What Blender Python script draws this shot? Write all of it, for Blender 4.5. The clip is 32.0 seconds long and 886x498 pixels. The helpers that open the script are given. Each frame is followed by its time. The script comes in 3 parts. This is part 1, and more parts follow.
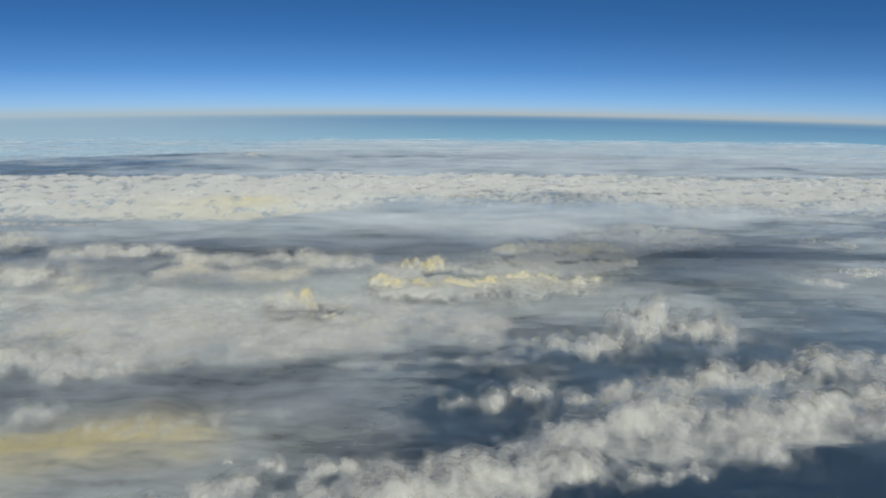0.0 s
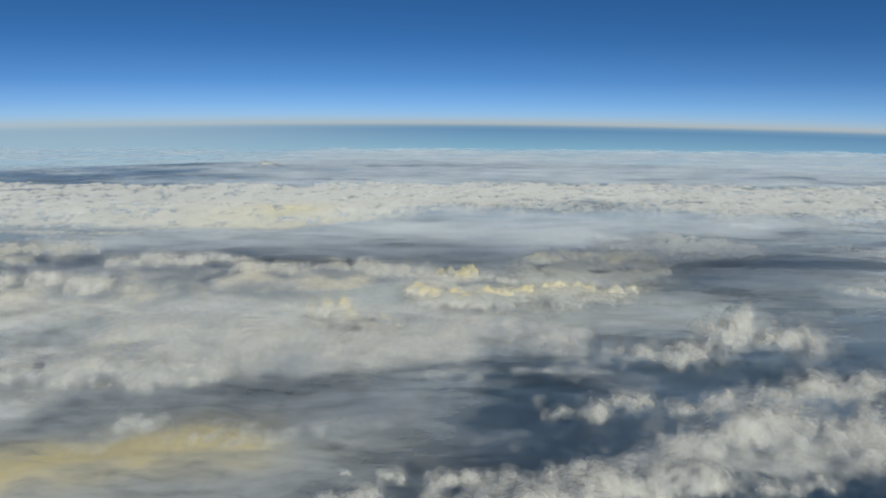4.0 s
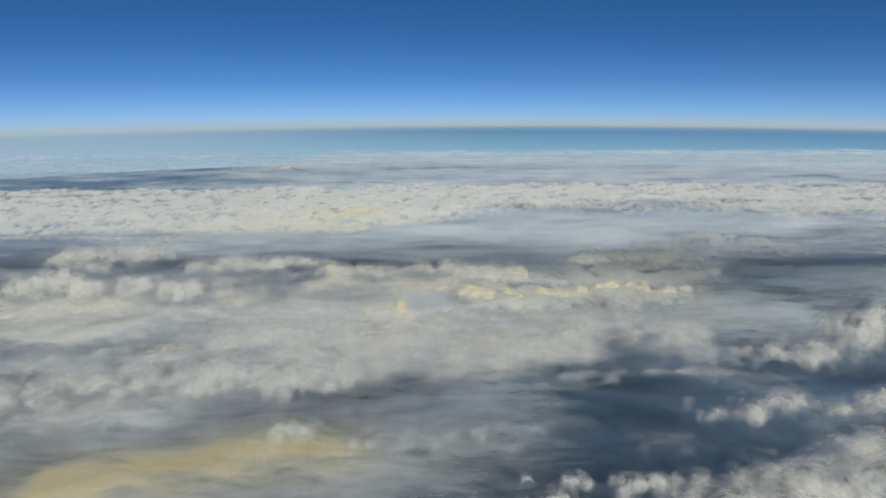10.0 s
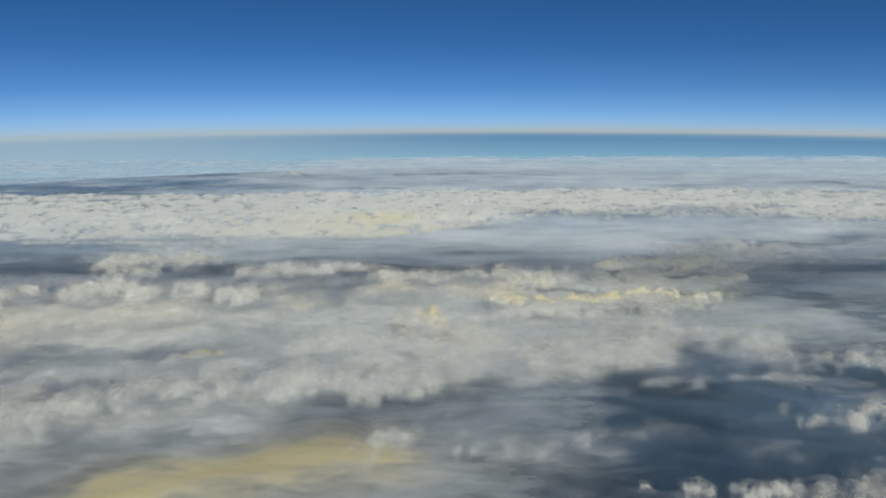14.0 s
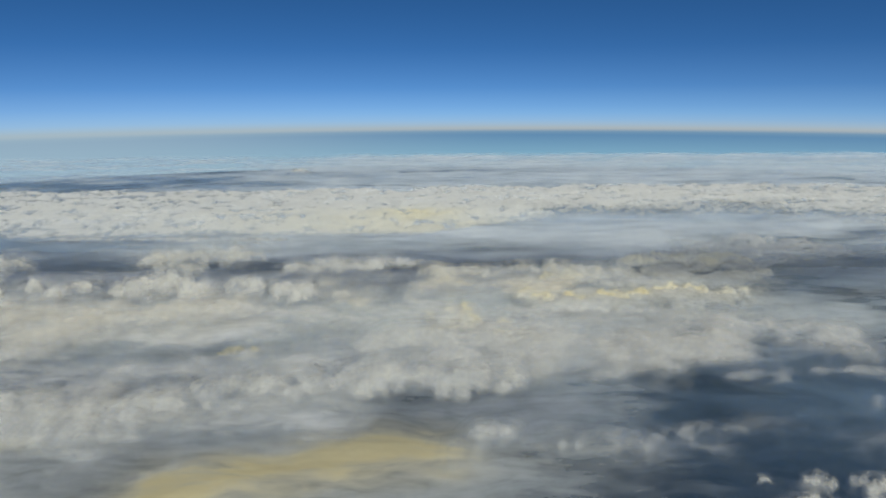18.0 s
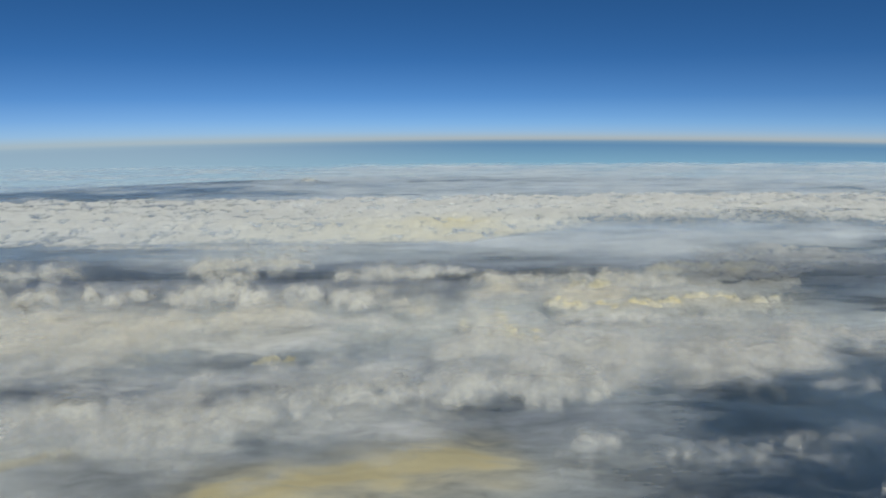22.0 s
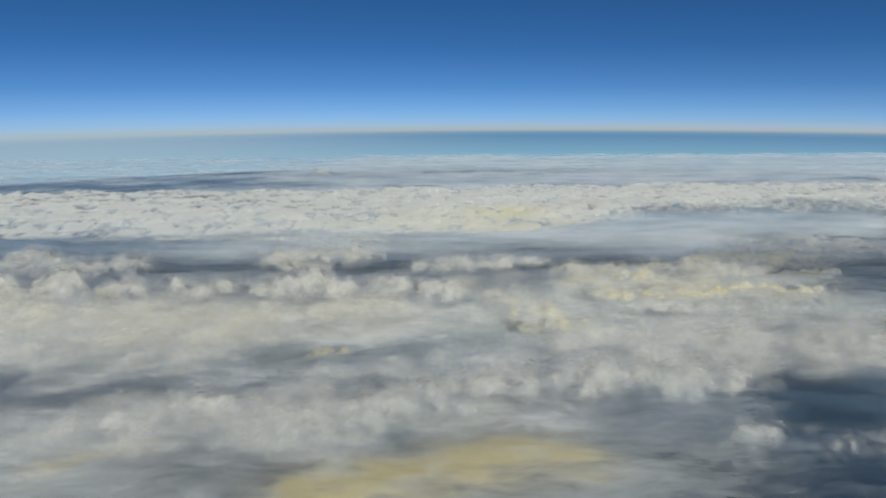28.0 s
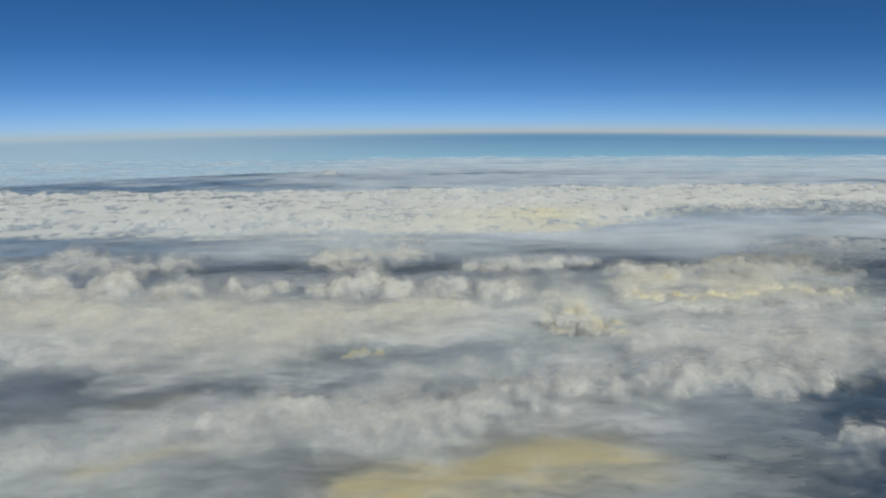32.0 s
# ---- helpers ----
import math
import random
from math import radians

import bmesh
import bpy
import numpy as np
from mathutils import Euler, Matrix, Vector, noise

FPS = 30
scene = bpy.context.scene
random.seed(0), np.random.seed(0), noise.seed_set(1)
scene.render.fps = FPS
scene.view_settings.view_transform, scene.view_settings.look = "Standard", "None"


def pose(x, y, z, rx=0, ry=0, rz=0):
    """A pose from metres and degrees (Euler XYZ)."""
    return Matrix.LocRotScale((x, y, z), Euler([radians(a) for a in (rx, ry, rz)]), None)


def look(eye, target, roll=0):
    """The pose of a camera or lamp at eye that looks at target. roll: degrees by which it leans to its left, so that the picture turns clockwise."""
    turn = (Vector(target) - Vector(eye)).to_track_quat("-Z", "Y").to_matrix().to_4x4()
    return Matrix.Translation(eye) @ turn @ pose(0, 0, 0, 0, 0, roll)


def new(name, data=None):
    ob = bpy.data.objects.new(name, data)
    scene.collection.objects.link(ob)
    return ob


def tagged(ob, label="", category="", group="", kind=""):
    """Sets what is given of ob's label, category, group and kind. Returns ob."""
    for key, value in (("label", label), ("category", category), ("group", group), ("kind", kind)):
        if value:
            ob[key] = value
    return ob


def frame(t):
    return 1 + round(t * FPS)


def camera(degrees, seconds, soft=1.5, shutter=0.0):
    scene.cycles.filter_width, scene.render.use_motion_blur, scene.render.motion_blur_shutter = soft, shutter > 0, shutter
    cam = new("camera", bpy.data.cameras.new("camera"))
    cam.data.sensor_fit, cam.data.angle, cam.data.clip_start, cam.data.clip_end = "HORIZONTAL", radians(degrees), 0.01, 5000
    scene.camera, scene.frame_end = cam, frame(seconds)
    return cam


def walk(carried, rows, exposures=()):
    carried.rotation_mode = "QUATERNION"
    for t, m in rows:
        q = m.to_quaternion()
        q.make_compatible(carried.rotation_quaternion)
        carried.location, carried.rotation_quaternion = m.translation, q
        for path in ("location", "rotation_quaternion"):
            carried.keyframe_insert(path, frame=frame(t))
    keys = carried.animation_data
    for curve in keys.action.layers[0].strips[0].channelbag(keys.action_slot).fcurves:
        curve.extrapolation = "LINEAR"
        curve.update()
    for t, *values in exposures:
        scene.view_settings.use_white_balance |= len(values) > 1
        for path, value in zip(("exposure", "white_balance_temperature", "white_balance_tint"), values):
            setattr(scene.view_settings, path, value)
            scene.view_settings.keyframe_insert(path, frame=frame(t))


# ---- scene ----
cam = camera(68.0, 32.0, soft=2.1)
METRES, EYE, TILT, LEAN, TURN = 400.0, 400.0, -14.3, -0.3, 0.0
ROWS = [
    (0.0, 0.0, 0.0, 0.0, 0.0, 0.0, -0.0),
    (0.5, -0.016, 0.0007, 0.0004, -0.05, 0.47, -0.02),
    (1.0, -0.0321, 0.0019, -0.0007, -0.17, 0.69, -0.23),
    (1.5, -0.048, 0.0034, -0.001, -0.13, 0.72, -0.15),
    (2.0, -0.0643, 0.004, -0.0012, 0.08, 1.15, -0.1),
    (2.5, -0.0803, 0.006, -0.0017, 0.13, 1.3, -0.07),
    (3.0, -0.0964, 0.0066, -0.0018, 0.5, 1.45, 0.25),
    (3.5, -0.1123, 0.0082, -0.0018, 0.4, 0.99, 0.11),
    (5.5, -0.1769, 0.013, -0.0024, 0.13, 0.67, -0.16),
    (6.0, -0.1931, 0.0152, -0.0024, 0.11, 0.6, -0.03),
    (6.5, -0.2086, 0.0163, -0.0027, 0.2, 0.72, 0.03),
    (7.0, -0.2248, 0.0171, -0.003, 0.2, 0.93, 0.06),
    (7.5, -0.2405, 0.0184, -0.0033, 0.24, 1.06, 0.06),
    (8.0, -0.2558, 0.0203, -0.0036, 0.31, 1.26, 0.21),
    (8.5, -0.2719, 0.0212, -0.0039, 0.38, 1.35, 0.33),
    (9.0, -0.287, 0.0231, -0.004, 0.3, 1.22, 0.32),
    (9.5, -0.3032, 0.024, -0.0036, 0.33, 1.18, 0.42),
    (10.0, -0.3188, 0.0255, -0.0034, 0.42, 1.05, 0.65),
    (10.5, -0.3341, 0.0278, -0.0042, 0.4, 0.92, 0.76),
    (11.0, -0.3489, 0.0299, -0.0053, 0.35, 0.88, 0.7),
    (11.5, -0.3654, 0.0306, -0.0045, 0.23, 0.66, 0.59),
    (12.0, -0.3817, 0.0313, -0.0043, 0.2, 0.7, 0.53),
    (12.5, -0.3966, 0.0331, -0.0045, 0.25, 0.91, 0.58),
    (13.0, -0.4129, 0.0323, -0.0044, 0.45, 1.76, 0.68),
    (13.5, -0.4285, 0.0334, -0.0047, 0.3, 1.77, 0.57),
    (14.0, -0.4444, 0.0352, -0.0046, 0.16, 1.58, 0.59),
    (14.5, -0.4594, 0.0371, -0.0056, -0.03, 1.35, 0.51),
    (16.5, -0.5248, 0.0398, -0.008, -0.17, 1.42, 0.7),
    (17.0, -0.5392, 0.041, -0.0081, -0.19, 1.41, 0.72),
    (17.5, -0.5543, 0.0431, -0.009, -0.21, 1.44, 0.83),
    (18.0, -0.5697, 0.0447, -0.0092, -0.28, 1.38, 0.8),
    (18.5, -0.5845, 0.046, -0.0093, -0.23, 1.54, 0.86),
    (19.0, -0.6004, 0.0465, -0.0096, -0.12, 1.93, 0.98),
    (19.5, -0.6151, 0.0479, -0.0094, -0.2, 2.07, 0.87),
    (20.0, -0.6306, 0.0495, -0.0102, -0.26, 1.98, 0.87),
    (20.5, -0.6451, 0.0513, -0.0109, -0.31, 2.13, 0.81),
    (21.0, -0.6607, 0.0523, -0.0106, -0.39, 2.17, 0.77),
    (21.5, -0.6763, 0.0533, -0.0107, -0.4, 2.19, 0.78),
    (22.0, -0.6914, 0.0557, -0.0112, -0.44, 2.25, 0.82),
    (22.5, -0.7062, 0.0554, -0.0118, -0.24, 2.51, 0.91),
    (23.0, -0.7212, 0.0572, -0.0117, -0.23, 2.41, 0.97),
    (23.5, -0.7374, 0.0588, -0.0123, -0.18, 2.85, 1.0),
    (24.0, -0.7522, 0.0608, -0.0128, -0.18, 2.91, 1.07),
    (24.5, -0.7673, 0.063, -0.0131, -0.25, 2.85, 1.04),
    (25.0, -0.7832, 0.0645, -0.0131, -0.16, 2.89, 1.16),
    (25.5, -0.798, 0.0659, -0.0139, -0.24, 2.58, 1.13),
    (27.5, -0.8618, 0.073, -0.0111, -0.76, 1.64, 0.92),
    (28.0, -0.8768, 0.0749, -0.0112, -0.85, 1.5, 0.93),
    (28.5, -0.8907, 0.0763, -0.0117, -0.89, 1.37, 0.85),
    (29.0, -0.906, 0.0779, -0.0124, -0.93, 1.32, 0.86),
    (29.5, -0.9203, 0.0799, -0.0124, -0.99, 1.35, 0.77),
    (30.0, -0.9359, 0.081, -0.0128, -0.98, 1.51, 0.8),
    (30.5, -0.9514, 0.0817, -0.013, -0.97, 1.73, 0.86),
    (31.0, -0.9659, 0.0834, -0.0132, -0.96, 1.89, 0.92),
    (31.5, -0.9797, 0.0853, -0.0134, -1.0, 1.81, 0.93),
    (32.0, -0.9948, 0.0873, -0.0142, -1.07, 1.71, 0.91),
]
walk(cam, [(t, pose(0, 0, EYE, TILT, LEAN, TURN) @ pose(METRES * x, METRES * y, METRES * z, 90 + pitch, roll, yaw)) for t, x, y, z, yaw, pitch, roll in ROWS], ((0, 0.0), (9, -0.02), (20, -0.06), (32, -0.03)))

scene.cycles.transparent_max_bounces = 40

# ---- light: high, clear air over the clouds ----
SUN_ELEVATION, SUN_AZIMUTH = 34.0, 162.0      # degrees; azimuth clockwise from +y
world = bpy.data.worlds.new("sky")
scene.world = world
world.use_nodes = True
wn, wl = world.node_tree.nodes, world.node_tree.links
sky = wn.new("ShaderNodeTexSky")
sky.sky_type, sky.sun_disc = "NISHITA", False
sky.sun_elevation, sky.sun_rotation = radians(SUN_ELEVATION), radians(SUN_AZIMUTH)
sky.altitude, sky.air_density, sky.dust_density, sky.ozone_density = 3500, 1.0, 0.4, 3.0
spot = wn.new("ShaderNodeTexCoord")
dip = wn.new("ShaderNodeVectorMath")           # from this height the horizon lies some three degrees below level
dip.operation = "ADD"
dip.inputs[1].default_value = (0, 0, 0.075)
steep = wn.new("ShaderNodeVectorMath")         # the sky darkens fast above the thin air near the horizon
steep.operation = "MULTIPLY"
steep.inputs[1].default_value = (1, 1, 2.4)
unit = wn.new("ShaderNodeVectorMath")
unit.operation = "NORMALIZE"
wl.new(spot.outputs["Generated"], dip.inputs[0])
wl.new(dip.outputs[0], steep.inputs[0])
wl.new(steep.outputs[0], unit.inputs[0])
wl.new(unit.outputs[0], sky.inputs[0])
wn["Background"].inputs["Strength"].default_value = 0.105
rich = wn.new("ShaderNodeHueSaturation")
rich.inputs["Saturation"].default_value = 1.25
rich.inputs["Hue"].default_value = 0.501
wl.new(sky.outputs[0], rich.inputs["Color"])
wl.new(rich.outputs[0], wn["Background"].inputs["Color"])
lamp = bpy.data.lights.new("sun", "SUN")
lamp.energy, lamp.angle, lamp.color = 4.0, radians(22), (0.985, 0.955, 0.765)
sun = new("sun", lamp)
az, el = radians(SUN_AZIMUTH), radians(SUN_ELEVATION)
sun.matrix_world = look((0, 0, 900), (-math.sin(az) * math.cos(el), -math.cos(az) * math.cos(el), 900 - math.sin(el)))


# ---- materials ----
def material(name):
    m = bpy.data.materials.new(name)
    m.use_nodes = True
    m.node_tree.nodes.clear()
    return m, m.node_tree.nodes, m.node_tree.links


def math_node(nodes, links, op, a, b, c=None):
    n = nodes.new("ShaderNodeMath")
    n.operation = op
    for i, v in enumerate((a, b, c)):
        if v is None:
            continue
        if isinstance(v, (int, float)):
            n.inputs[i].default_value = v
        else:
            links.new(v, n.inputs[i])
    return n.outputs[0]


def noise_node(nodes, links, where, scale, detail, rough=0.55, distort=0.0):
    n = nodes.new("ShaderNodeTexNoise")
    n.inputs["Scale"].default_value, n.inputs["Detail"].default_value = scale, detail
    n.inputs["Roughness"].default_value, n.inputs["Distortion"].default_value = rough, distort
    links.new(where, n.inputs["Vector"])
    return n.outputs["Fac"]


def cloud_material(name, white, warm, scale, stretch=(1, 1, 1), bite=0.5, most=0.86, thin=0.40):
    """Droplet cloud: a soft white scatterer, thin and see-through where the cover is low."""
    m, nodes, links = material(name)
    geo = nodes.new("ShaderNodeNewGeometry")
    place = nodes.new("ShaderNodeVectorMath")
    place.operation = "MULTIPLY"
    place.inputs[1].default_value = stretch
    links.new(geo.outputs["Position"], place.inputs[0])
    where = place.outputs[0]
    fine = noise_node(nodes, links, where, scale, 6, 0.6, 0.3)
    broad = noise_node(nodes, links, where, scale * 0.16, 4, 0.55, 0.5)
    cover = nodes.new("ShaderNodeAttribute")
    cover.attribute_name = "cover"
    # warm yellow mixed into the base colour, standing for sunlight
    glow = nodes.new("ShaderNodeAttribute")
    glow.attribute_name = "warm"
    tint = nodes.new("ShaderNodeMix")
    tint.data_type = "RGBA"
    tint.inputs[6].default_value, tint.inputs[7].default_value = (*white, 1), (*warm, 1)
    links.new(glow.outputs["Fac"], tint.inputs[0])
    grey = nodes.new("ShaderNodeMix")          # denser and thinner wisps
    grey.data_type, grey.blend_type = "RGBA", "MULTIPLY"
    grey.inputs[0].default_value = 1.0
    links.new(tint.outputs[2], grey.inputs[6])
    tone = math_node(nodes, links, "MULTIPLY_ADD", broad, 0.22, 0.86)
    both = nodes.new("ShaderNodeCombineColor")
    for i in range(3):
        links.new(tone, both.inputs[i])
    links.new(both.outputs[0], grey.inputs[7])
    bump = nodes.new("ShaderNodeBump")
    bump.inputs["Strength"].default_value, bump.inputs["Distance"].default_value = 0.15, 1.5 / scale * 0.2
    links.new(fine, bump.inputs["Height"])
    lean = nodes.new("ShaderNodeAttribute")    # light wanders inside a cloud, so its shading follows the broad form
    lean.attribute_name = "lean"
    links.new(lean.outputs["Vector"], bump.inputs["Normal"])
    diffuse = nodes.new("ShaderNodeBsdfDiffuse")
    through_light = nodes.new("ShaderNodeBsdfTranslucent")
    for n in (diffuse, through_light):
        links.new(grey.outputs[2], n.inputs["Color"])
        links.new(bump.outputs[0], n.inputs["Normal"])
    body = nodes.new("ShaderNodeMixShader")
    body.inputs[0].default_value = thin
    links.new(diffuse.outputs[0], body.inputs[1])
    links.new(through_light.outputs[0], body.inputs[2])
    # the noise eats into the thin places
    eaten = math_node(nodes, links, "MULTIPLY_ADD", math_node(nodes, links, "SUBTRACT", fine, 0.5), bite * 2, cover.outputs["Fac"])
    eaten = math_node(nodes, links, "MULTIPLY_ADD", math_node(nodes, links, "SUBTRACT", broad, 0.5), bite, eaten)
    edge = nodes.new("ShaderNodeMapRange")
    edge.interpolation_type = "SMOOTHSTEP"
    edge.inputs["From Min"].default_value, edge.inputs["From Max"].default_value = 0.02, 0.95
    edge.inputs["To Max"].default_value = most
    links.new(eaten, edge.inputs["Value"])
    rim = nodes.new("ShaderNodeMapRange")
    rim.inputs["From Min"].default_value, rim.inputs["From Max"].default_value = 0.0, 0.2
    links.new(cover.outputs["Fac"], rim.inputs["Value"])
    alpha = math_node(nodes, links, "MULTIPLY", edge.outputs[0], rim.outputs[0])
    clear = nodes.new("ShaderNodeBsdfTransparent")
    mix = nodes.new("ShaderNodeMixShader")
    links.new(alpha, mix.inputs[0])
    links.new(clear.outputs[0], mix.inputs[1])
    links.new(body.outputs[0], mix.inputs[2])
    out = nodes.new("ShaderNodeOutputMaterial")
    links.new(mix.outputs[0], out.inputs["Surface"])
    return m


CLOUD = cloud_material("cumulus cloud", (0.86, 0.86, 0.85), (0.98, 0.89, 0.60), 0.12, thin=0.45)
VEIL = cloud_material("layer cloud", (0.80, 0.81, 0.83), (1.0, 0.90, 0.60), 0.07, (0.55, 1.3, 1), 0.5, 0.80, 0.35)
# the blue of the haze in front is put into this base colour
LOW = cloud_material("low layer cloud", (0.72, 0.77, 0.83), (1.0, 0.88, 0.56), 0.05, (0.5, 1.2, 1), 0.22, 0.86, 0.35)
SOFT = cloud_material("smooth slab cloud", (0.84, 0.84, 0.84), (0.98, 0.90, 0.72), 0.07, (1, 1, 1), 0.28, 0.82, 0.45)
# bluish white: distance haze painted into the base colour
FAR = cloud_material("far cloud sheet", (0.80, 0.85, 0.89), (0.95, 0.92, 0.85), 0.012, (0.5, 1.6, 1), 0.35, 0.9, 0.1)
# haze painted as a blue base colour, for see-through sheets
HAZE_TINT = cloud_material("blue haze", (0.42, 0.60, 0.86), (0.9, 0.9, 0.9), 0.02, (0.6, 1.2, 1), 0.25, 0.7, 0.3)


def sea_material():
    m, nodes, links = material("hazy sea")
    geo = nodes.new("ShaderNodeNewGeometry")
    broad = noise_node(nodes, links, geo.outputs["Position"], 0.004, 5)
    ramp = nodes.new("ShaderNodeValToRGB")
    ramp.color_ramp.elements[0].position, ramp.color_ramp.elements[0].color = 0.35, (0.012, 0.036, 0.078, 1)
    ramp.color_ramp.elements[1].position, ramp.color_ramp.elements[1].color = 0.7, (0.021, 0.054, 0.108, 1)
    links.new(broad, ramp.inputs[0])
    b = nodes.new("ShaderNodeBsdfPrincipled")
    b.inputs["Roughness"].default_value = 0.6
    links.new(ramp.outputs[0], b.inputs["Base Color"])
    out = nodes.new("ShaderNodeOutputMaterial")
    links.new(b.outputs[0], out.inputs["Surface"])
    return m


def haze_glow_material():
    """Haze before the horizon, painted as a glow: pale blue, whiter towards -x."""
    m, nodes, links = material("glowing horizon haze")
    geo = nodes.new("ShaderNodeNewGeometry")
    parts = nodes.new("ShaderNodeSeparateXYZ")
    links.new(geo.outputs["Position"], parts.inputs[0])
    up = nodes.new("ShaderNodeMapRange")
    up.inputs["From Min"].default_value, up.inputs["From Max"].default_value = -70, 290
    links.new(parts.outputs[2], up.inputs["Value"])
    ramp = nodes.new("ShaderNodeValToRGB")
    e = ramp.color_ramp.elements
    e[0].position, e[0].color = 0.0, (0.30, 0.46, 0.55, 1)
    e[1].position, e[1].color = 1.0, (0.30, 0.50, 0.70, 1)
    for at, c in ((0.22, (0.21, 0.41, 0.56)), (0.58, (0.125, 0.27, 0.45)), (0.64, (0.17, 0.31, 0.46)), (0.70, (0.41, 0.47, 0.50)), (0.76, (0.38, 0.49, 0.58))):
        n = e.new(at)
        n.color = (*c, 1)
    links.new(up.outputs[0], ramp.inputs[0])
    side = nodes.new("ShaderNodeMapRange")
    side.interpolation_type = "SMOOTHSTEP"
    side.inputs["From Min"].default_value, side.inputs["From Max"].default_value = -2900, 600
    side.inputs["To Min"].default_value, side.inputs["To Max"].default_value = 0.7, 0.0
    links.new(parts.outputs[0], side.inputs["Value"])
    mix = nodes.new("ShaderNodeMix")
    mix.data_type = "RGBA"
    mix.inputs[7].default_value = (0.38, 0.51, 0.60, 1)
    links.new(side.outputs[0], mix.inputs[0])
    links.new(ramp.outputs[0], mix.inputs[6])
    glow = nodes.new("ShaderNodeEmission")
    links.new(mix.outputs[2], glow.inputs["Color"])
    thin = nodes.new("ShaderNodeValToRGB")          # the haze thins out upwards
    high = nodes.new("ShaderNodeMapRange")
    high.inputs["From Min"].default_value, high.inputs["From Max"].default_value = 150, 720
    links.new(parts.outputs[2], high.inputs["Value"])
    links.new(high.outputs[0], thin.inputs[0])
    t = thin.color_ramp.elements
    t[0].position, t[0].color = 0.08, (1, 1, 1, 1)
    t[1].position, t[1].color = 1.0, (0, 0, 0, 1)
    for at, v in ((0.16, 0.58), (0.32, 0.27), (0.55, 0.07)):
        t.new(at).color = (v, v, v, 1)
    clear = nodes.new("ShaderNodeBsdfTransparent")
    fade = nodes.new("ShaderNodeMixShader")
    links.new(thin.outputs[0], fade.inputs[0])
    links.new(clear.outputs[0], fade.inputs[1])
    links.new(glow.outputs[0], fade.inputs[2])
    out = nodes.new("ShaderNodeOutputMaterial")
    links.new(fade.outputs[0], out.inputs["Surface"])
    return m


SEA, HAZE_GLOW = sea_material(), haze_glow_material()


# ---- noise on whole arrays ----
def hashed(ix, iy, seed):
    with np.errstate(over="ignore"):
        h = ix.astype(np.int64).astype(np.uint32) * np.uint32(374761393) + iy.astype(np.int64).astype(np.uint32) * np.uint32(668265263) + np.uint32((seed * 974711 + 12345) % 4294967296)
        h = (h ^ (h >> np.uint32(13))) * np.uint32(1274126177)
        h = (h ^ (h >> np.uint32(16))) * np.uint32(2246822519)
        return (h ^ (h >> np.uint32(15))).astype(np.float64) / 4294967295.0


def swell(x, y, seed):
    """Gradient noise, about -1 to 1."""
    fx, fy = np.floor(x), np.floor(y)
    u, v = x - fx, y - fy
    total = 0
    su, sv = u * u * u * (u * (u * 6 - 15) + 10), v * v * v * (v * (v * 6 - 15) + 10)
    for dx, wx in ((0, 1 - su), (1, su)):
        for dy, wy in ((0, 1 - sv), (1, sv)):
            a = hashed(fx + dx, fy + dy, seed) * 2 * np.pi
            total = total + wx * wy * (np.cos(a) * (u - dx) + np.sin(a) * (v - dy))
    return total * 1.5


def fractal(x, y, seed, octaves=4, gain=0.5):
    total, amp, norm = 0, 1.0, 0.0
    for i in range(octaves):
        total = total + amp * swell(x * 2.03 ** i + 17.3 * i, y * 2.03 ** i - 9.1 * i, seed + i)
        norm += amp
        amp *= gain
    return total / norm * 1.4


def domes(x, y, seed):
    """Rounded heads set side by side, 0 in the creases to 1 on top."""
    fx, fy = np.floor(x), np.floor(y)
    best = np.full(x.shape, 9.0)
    for dx in (-1, 0, 1):
        for dy in (-1, 0, 1):
            cx, cy = fx + dx, fy + dy
            px, py = cx + 0.1 + 0.8 * hashed(cx, cy, seed), cy + 0.1 + 0.8 * hashed(cx, cy, seed + 50)
            best = np.minimum(best, ((x - px) ** 2 + (y - py) ** 2) * (0.75 + 0.9 * hashed(cx, cy, seed + 90)))
    return np.sqrt(np.clip(1 - best, 0, 1))


def heads(x, y, size, seed, octaves=3, gain=0.45):
    wx = x + size * 0.35 * swell(x / size * 0.9, y / size * 0.9, seed + 7)
    wy = y + size * 0.35 * swell(x / size * 0.9 + 5, y / size * 0.9 + 3, seed + 8)
    total, amp, norm = 0, 1.0, 0.0
    for i in range(octaves):
        total = total + amp * domes(wx / size * 2.1 ** i, wy / size * 2.1 ** i, seed + 11 * i)
        norm += amp
        amp *= gain
    return total / norm


def step(a, b, v):
    s = np.clip((v - a) / (b - a), 0, 1)
    return s * s * (3 - 2 * s)


def from_line(x, y, pts):
    """Distance to a line of points in plan."""
    best = np.full(x.shape, 1e9)
    for (ax, ay), (bx, by) in zip(pts, pts[1:]):
        dx, dy = bx - ax, by - ay
        s = np.clip(((x - ax) * dx + (y - ay) * dy) / max(dx * dx + dy * dy, 1e-6), 0, 1)
        best = np.minimum(best, np.hypot(x - ax - s * dx, y - ay - s * dy))
    return best


def strip(x, y, pts, half, seed=1, rag=0.5):
    """1 on the line, 0 past its ragged edge."""
    d = from_line(x, y, pts) / half
    return step(0, 1, 1.2 - d + rag * fractal(x / half * 0.7, y / half * 0.7, seed, 3))


def fall(x, y):
    """How far the round earth drops away."""
    return ((x + 200) ** 2 + y ** 2) / 670000.0


